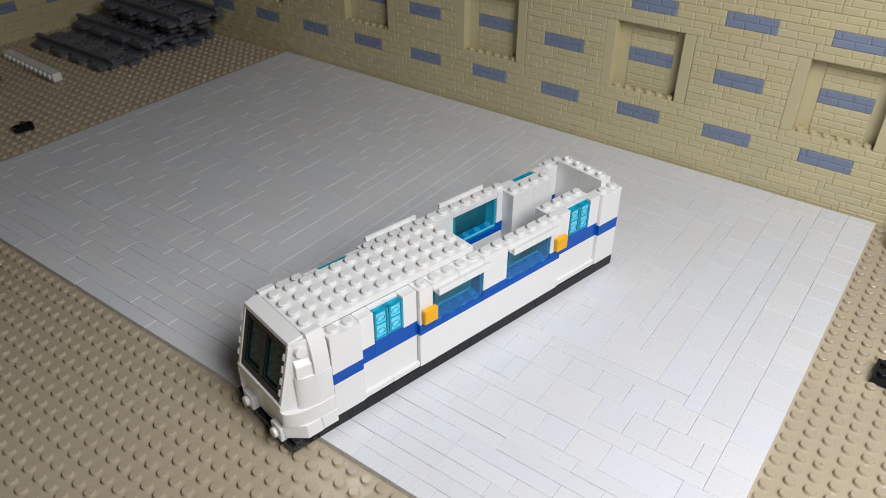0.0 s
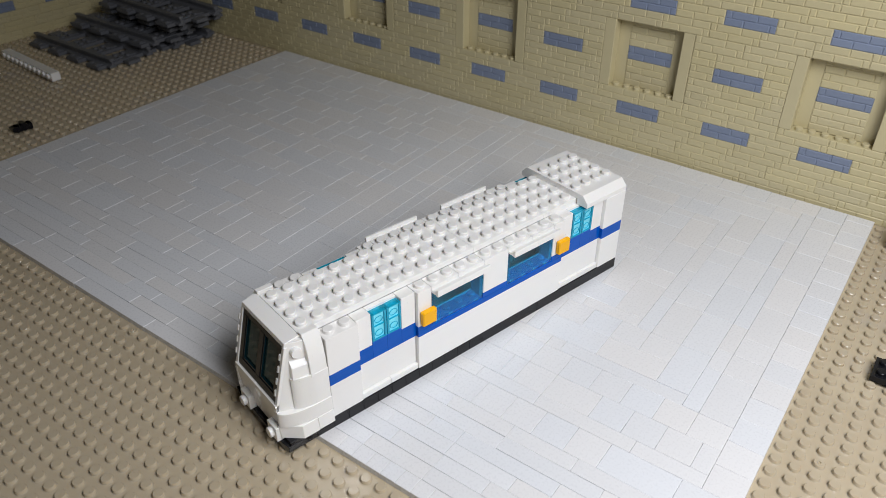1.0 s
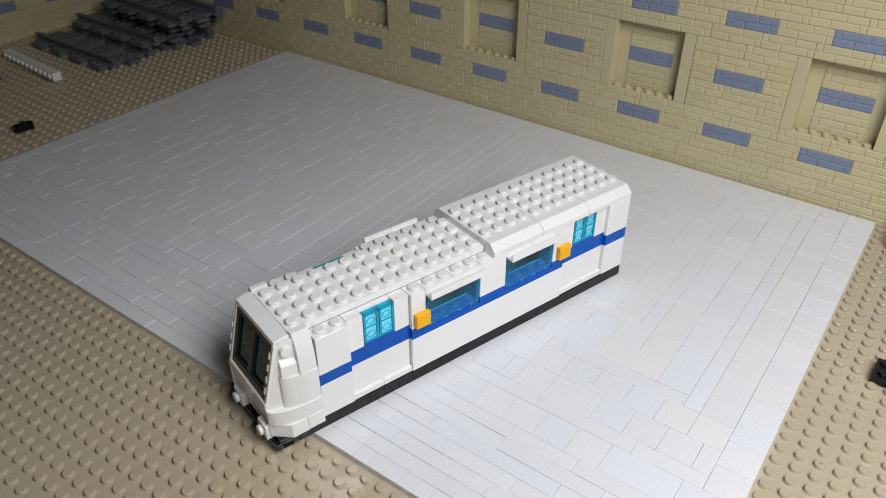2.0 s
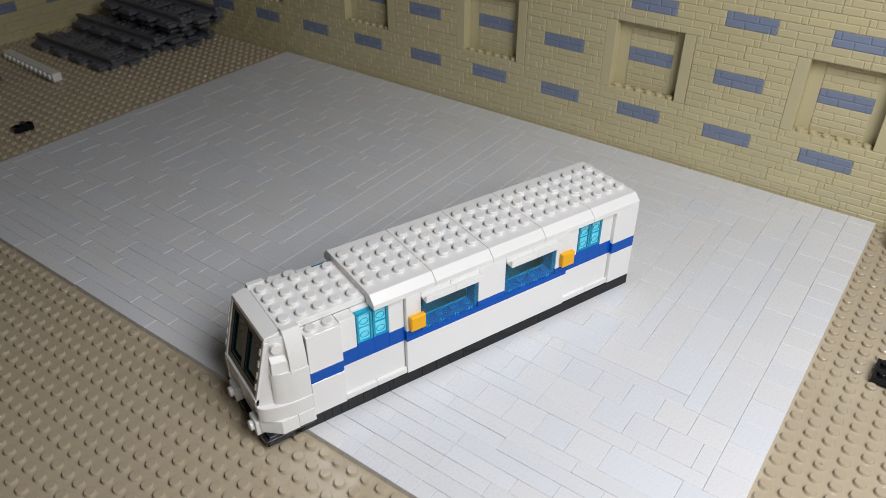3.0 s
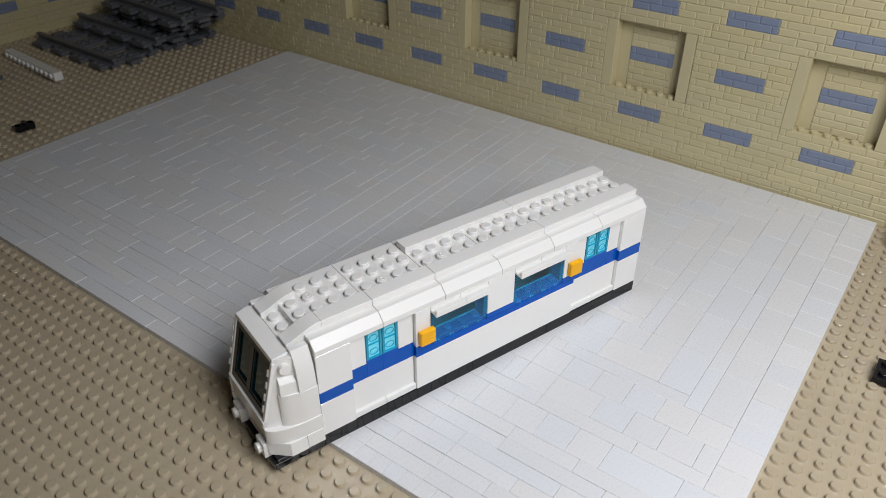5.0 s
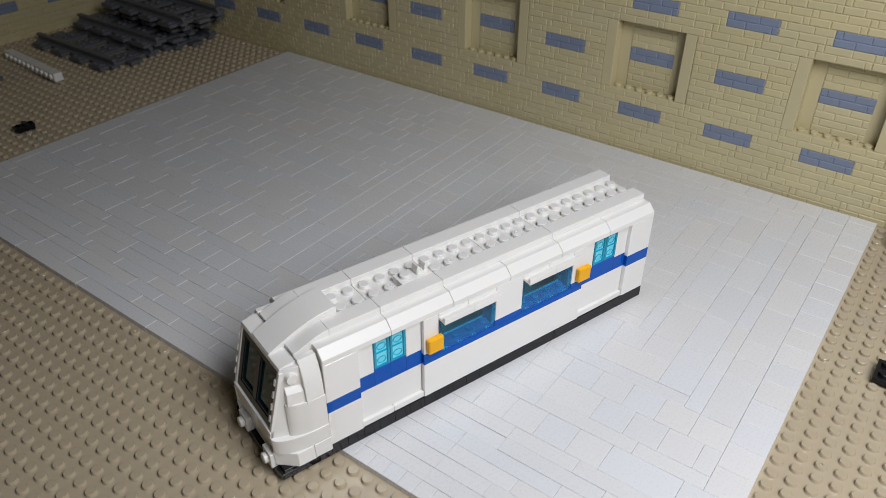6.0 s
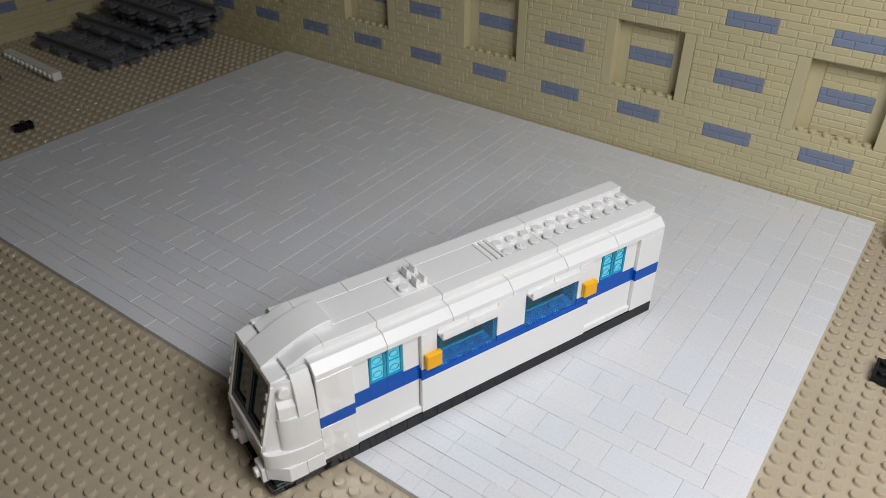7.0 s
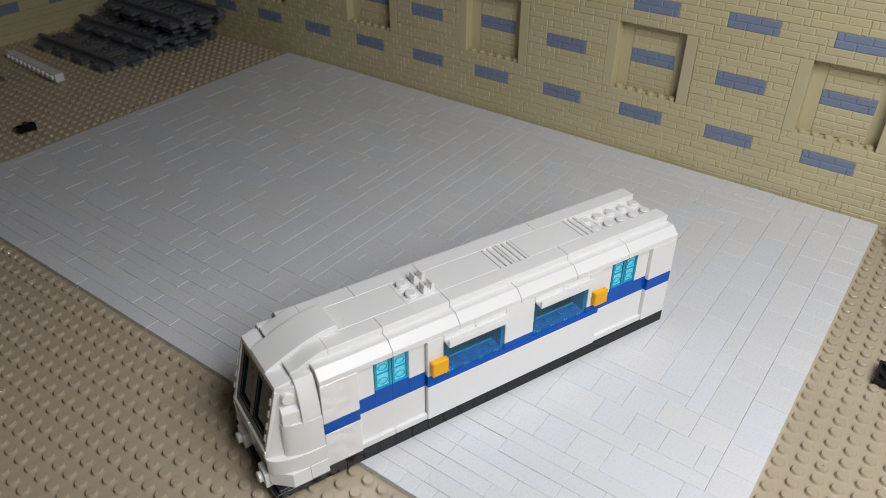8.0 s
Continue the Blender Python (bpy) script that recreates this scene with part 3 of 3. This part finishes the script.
        cheek("corner_panel", (arc, [(s + 0.03 if s < -25 else s, y + (0.05 if s < -25 else 0)) for s, y in arc]), (6.0, 11.4))
        # upper curved slope beside the roof: three facets
        rings = [(11.0, 0.0), (13.2, 0.05), (15.0, 0.15), (16.3, 0.3), (17.4, 0.55)]
        bm = bmesh.new()
        face = [(z, 6 - y if far else y) for z, y in rings]
        prism(bm, [(y, z) for z, y in face] + [((5.1 if far else 0.9), 17.4), ((5.1 if far else 0.9), 11.0)], -25.03, -24.06, "x")
        on_car("corner_slope", bm, WHITE)
        # small wedge and the stud over it
        cheek("corner_wedge", ([(-25.95, 0.30), (-25.02, 0.16), (-25.02, 0.8), (-25.95, 0.8)], [(-25.9, 0.36), (-25.04, 0.2), (-25.04, 0.8), (-25.9, 0.8)]), (11.3, 13.2))
        cheek("corner_wedge", ([(-25.9, 0.36), (-25.04, 0.2), (-25.04, 0.8), (-25.9, 0.8)], [(-25.88, 0.62), (-25.06, 0.45), (-25.06, 0.8), (-25.88, 0.8)]), (13.2, 14.0))
        bm = bmesh.new()
        n = 16
        ring = [(-25.48 + 0.3 * math.cos(2 * math.pi * i / n), 15.25 + 0.75 * math.sin(2 * math.pi * i / n)) for i in range(n)]
        prism(bm, ring, *((0.36, 0.8) if not far else (5.2, 5.64)), "y")
        on_car("corner_stud", bm, WHITE)
        # curved fender and the bevelled skirt under it
        arc = [(-24.6 - 2.35 * math.cos(q), 0.78 * (1 - math.sin(q)) - 0.06) for q in quarter] + [(-24.02, -0.06), (-24.02, 0.9), (-26.8, 0.9)]
        cheek("fender", (arc, arc), (3.75, 6.2))
        cheek("skirt", ([(-26.95, 0.78), (-26.9, 0.62), (-25.98, -0.2), (-25.02, -0.2), (-25.02, 0.9), (-26.8, 0.9)],
                        [(-27.0, 0.78), (-26.95, 0.66), (-25.95, -0.08), (-25.02, -0.08), (-25.02, 0.9), (-26.8, 0.9)]), (1.62, 3.73))
        cheek("skirt", ([(-25.0, -0.17), (-24.02, -0.17), (-24.02, 0.9), (-25.0, 0.9)], [(-25.0, -0.08), (-24.02, -0.08), (-24.02, 0.9), (-25.0, 0.9)]), (1.62, 3.73))


def ring_mark(bm, x, y, z, n=12):
    """The small raised ring that the mould leaves on a stud."""
    rings = [[bm.verts.new((x + r * math.cos(2 * math.pi * i / n), y + r * math.sin(2 * math.pi * i / n), z + h)) for i in range(n)]
             for r, h in ((0.14, -0.01), (0.12, 0.07), (0.09, 0.07), (0.06, -0.005))]
    for a, b in zip(rings, rings[1:]):
        for i in range(n):
            bm.faces.new((a[i], a[(i + 1) % n], b[(i + 1) % n], b[i])).smooth = True
    bm.faces.new(rings[-1])


def roof_segment(a, b, mark):
    """Roof shell with bevelled eaves and studs four wide."""
    bm = bmesh.new()
    outline = [(0.0, 16.03), (0.0, 16.85), (0.46, 18.0), (5.54, 18.0), (6.0, 16.85), (6.0, 16.03), (5.1, 16.03), (5.1, 17.03), (0.9, 17.03), (0.9, 16.03)]
    prism(bm, outline, a + 0.012, b - 0.012, "x")
    for i in range(b - a):
        for j in range(4):
            stud(bm, a + i + 0.5, 1.5 + j, 18)
    for i, j in mark:
        ring_mark(bm, a + i + 0.5, 1.5 + j, 18.57)
    return on_car("roof_segment", bm, WHITE)


def arch(s0, s1, y0, y1, z0, z1, z_floor, n=14, bulge=0.9):
    """A slope that rises from z0 at s0 to z1 at s1 in a quarter curve."""
    bm = bmesh.new()
    curve = []
    for i in range(n + 1):
        u = i / n
        curve.append((s0 + (s1 - s0) * u, z0 + (z1 - z0) * math.sin(u * math.pi / 2) ** bulge))
    prism(bm, curve + [(s1, z_floor), (s0, z_floor)], y0 + 0.01, y1 - 0.01, "y")
    return bm


def tile(a, b, y0, y1, z=18.03):
    return boxes((a + 0.012, b - 0.012, y0 + 0.01, y1 - 0.01, z, z + 0.97))


def build_roof():
    for k in range(5):
        ROOF.append((roof_segment(-4 - 4 * k, -4 * k, [((2, 2), (1, 2), (2, 1), (1, 1), (1, 1))[k]]), 1.0 + 0.5 * k))
    ROOF.append((roof_segment(-24, -20, [(1, 2)]), 3.5))
    for y in (1, 4):
        ROOF.append((on_car("curved_slope", arch(-25, -23, y, y + 1, 17.55, 19.0, 17.02, bulge=1.35), WHITE), 3.5))
    # raised rails, near one first
    for a, b, y, t in ((-23, -20, 1, 3.5), (-20, -16, 1, 3.5), (-16, -8, 1, 4.0), (-8, 0, 1, 4.5), (-8, 0, 4, 4.5), (-16, -8, 4, 5.0), (-20, -16, 4, 5.5), (-23, -20, 4, 5.5)):
        ROOF.append((on_car("rail_tile", tile(a, b, y, y + 1), WHITE), t))
    # middle strip
    bm = arch(-25.88, -22.0, 2, 4, 16.9, 19.9, 16.75, bulge=1.0)
    ROOF.append((on_car("curved_slope", bm, WHITE), 6.0))

    def clip_plate(y):
        bm = plate(-18, -16, y, y + 1, 18.02, 19, skip=((1, 0),))
        box(bm, -16.86, -16.18, y + 0.2, y + 0.8, 19, 19.3)
        for s, w in ((-16.76, 0.1), (-16.28, 0.1)):
            prism(bm, [(s - w - 0.05, 19.25), (s + w + 0.05, 19.25), (s + w, 19.6), (s + w, 20.0), (s + 0.03, 20.3), (s - 0.05, 20.3), (s - w, 20.0), (s - w, 19.6)], y + 0.22, y + 0.78, "y")
        return bm
    ROOF.append((on_car("clip_plate", clip_plate(2), WHITE), 6.0))
    ROOF.append((on_car("clip_plate", clip_plate(3), WHITE), 6.5))
    ROOF.append((on_car("roof_tile", tile(-22, -18, 2, 4), WHITE), 6.5))
    ROOF.append((on_car("roof_tile", tile(-16, -12, 2, 4), WHITE), 7.0))

    def grille(a, n):
        bm = bmesh.new()
        box(bm, a + 0.012, a + n - 0.012, 2.01, 3.99, 18.03, 18.66)
        for i in range(3):
            q = a + 0.02 + i * 0.4
            box(bm, q, q + 0.16, 2.02, 3.98, 18.66, 19)
        return on_car("grille", bm, WHITE, "white slotted grille", soften=0)
    ROOF.append((grille(-12, 1), 7.0))
    ROOF.append((grille(-11, 1), 7.5))
    ROOF.append((on_car("roof_tile", tile(-10, -6, 2, 4), WHITE), 7.5))
    ROOF.append((grille(-6, 1), 7.5))


build_body()
build_front()
build_roof()


# ---------------------------------------------------------------- track pieces and loose bricks
def build_track(x, y, z, turn):
    track = tagged(new("track_piece"), "dark grey toy railway track section lying on tan baseplate", "toy track", group="stacked track sections")
    for i in range(4):
        bm = bmesh.new()
        a = 1 + 4 * i
        box(bm, a - 0.2, a + 2.2, 0, 8, 0, 1)
        for v in (0.05, 2.2, 4.55, 7.0):
            box(bm, a + 0.1, a + 1.9, v, v + 0.9, 1, 1.35)
        for u in (a + 0.5, a + 1.5):
            for v in (0.5, 3.5, 4.5, 7.5):
                stud(bm, u, v, 1, n=10)
        part("sleeper", bm, DARK_GREY, track)
    for v in (1.5, 6.5):
        bm = bmesh.new()
        prism(bm, [(v - 0.45, 0.3), (v + 0.45, 0.3), (v + 0.45, 0.8), (v + 0.12, 1.1), (v + 0.12, 2.1), (v + 0.28, 2.3), (v + 0.28, 2.9), (v - 0.28, 2.9), (v - 0.28, 2.3), (v - 0.12, 2.1), (v - 0.12, 1.1), (v - 0.45, 0.8)], 0, 16, "x")
        part("rail", bm, DARK_GREY, track)
    for u in (-0.5, 15.5):
        part("coupling", boxes((u, u + 1, 3.2, 4.8, 0, 1)), DARK_GREY, track)
    track.matrix_basis = pose(x * S, y * S, z * P, 0, 0, turn)
    return track


def build_clutter():
    build_track(-63, -17.4, 0.57, 0)
    build_track(-62.4, -9.0, 0.57, 0)
    build_track(-62.3, -11.9, 3.5, 0.5)
    build_track(-61.2, -8.0, 6.45, -1)
    build_track(-59.6, -9.0, 9.4, -2)
    # long white brick lying on its side, studs towards the room
    beam = tagged(new("long_brick"), "long white toy brick lying on its side", "toy brick")
    bm = bmesh.new()
    box(bm, 0, 11.7, 0, 1.0, 0, 2.3)
    part("body", bm, WHITE, beam)
    for i in range(11):
        bm = bmesh.new()
        stud(bm, i * 1.04 + 0.6, 0, 1.2, way="-y", n=12)
        part("stud", bm, WHITE, beam, soften=0)
    beam.matrix_basis = pose(-60.7 * S, -21.56 * S, 0.0018, 0, 0, -3.5)
    # small black coupling: two round-nosed blocks on a short bar
    bm = bmesh.new()
    box(bm, -1.3, 1.3, -0.46, 0.46, 0.1, 1.5)
    for x in (-0.85, 0.1, 0.95):
        ring = [(x + 0.42 * math.cos(2 * math.pi * i / 10), 0.55 * math.sin(2 * math.pi * i / 10)) for i in range(10)]
        prism(bm, ring, 0, 1.5 if x != 0.1 else 2.0, "z")
    box(bm, -1.6, -1.2, -0.5, 0.5, 0.4, 1.4)
    ob = tagged(part("black_piece", bm, BLACK), "small black toy coupling on studded baseplate", "toy piece")
    ob.matrix_basis = pose(-40.0 * S, -30.8 * S, 0.0018, 0, 0, 84) @ Matrix.Diagonal((0.66, 0.85, 1.0, 1))
    bm = plate(0, 4, 0, 2, 0, 1)
    ob = tagged(part("black_plate", bm, BLACK), "black studded toy plate on tan baseplate", "toy plate")
    ob.matrix_basis = pose(34.3 * S, (Y0 - 19.2) * S, 0.0018, 0, 0, 0)


    # dark block added in place of the shade by the wall's end
    bm = plate(0, 2, 0, 2, 0, 3)
    ob = tagged(part("dark_brick", bm, DARK_GREY), "dark grey block standing in for shade at the wall's foot", "toy brick")
    ob.matrix_basis = pose(32.35 * S, -3.3 * S, 0.0018)
    bm = plate(0, 2, 0, 1, 0, 1)
    ob = tagged(part("grey_plate", bm, DARK_GREY), "small dark grey toy plate on tan baseplate", "toy plate")
    ob.matrix_basis = pose(-56.3 * S, -26.5 * S, 0.0018, 0, 0, 8)


build_clutter()

build_floor()
build_walls()


# ---------------------------------------------------------------- movement
CAR = [
    (0.0, 0.13085, -0.14177, 77.122), (0.5, 0.13279, -0.13886, 77.406), (1.0, 0.13491, -0.14418, 75.748), (1.5, 0.13611, -0.14664, 74.879),
    (2.0, 0.13954, -0.14911, 73.158), (2.5, 0.14297, -0.15158, 71.437), (3.0, 0.14640, -0.15405, 69.716), (3.5, 0.14323, -0.15223, 72.083),
    (4.0, 0.14380, -0.15104, 72.001), (4.5, 0.14924, -0.15797, 71.458), (5.0, 0.15170, -0.15867, 71.601), (5.5, 0.15417, -0.15938, 71.744),
    (6.0, 0.15664, -0.16009, 71.887), (6.5, 0.15990, -0.16375, 71.318), (7.0, 0.16710, -0.17016, 69.840), (7.5, 0.16874, -0.17021, 69.821),
    (8.0, 0.17373, -0.17282, 68.514)]


def motions():
    walk(train, held([(t, pose(x, y, P + 0.0001, 0, 0, a)) for t, x, y, a in CAR]))
    # the pieces to come wait on the baseplate beside the builder, and are set on one after another
    for k, (ob, t) in enumerate(ROOF):
        low = [min(c[i] for c in ob.bound_box) for i in range(3)]
        high = [max(c[i] for c in ob.bound_box) for i in range(3)]
        slot = ((-58 + 8.6 * (k % 7)) * S, (-34 - 7 * (k // 7)) * S)
        wait = pose(slot[0] - (low[0] + high[0]) / 2, slot[1] - (low[1] + high[1]) / 2, 0.0018 - P - low[2])
        walk(ob, [(0.0, wait), (t - 0.5 + HOLD, wait), (t - HOLD, pose(0, 0, 0)), (8.0, pose(0, 0, 0))])


motions()
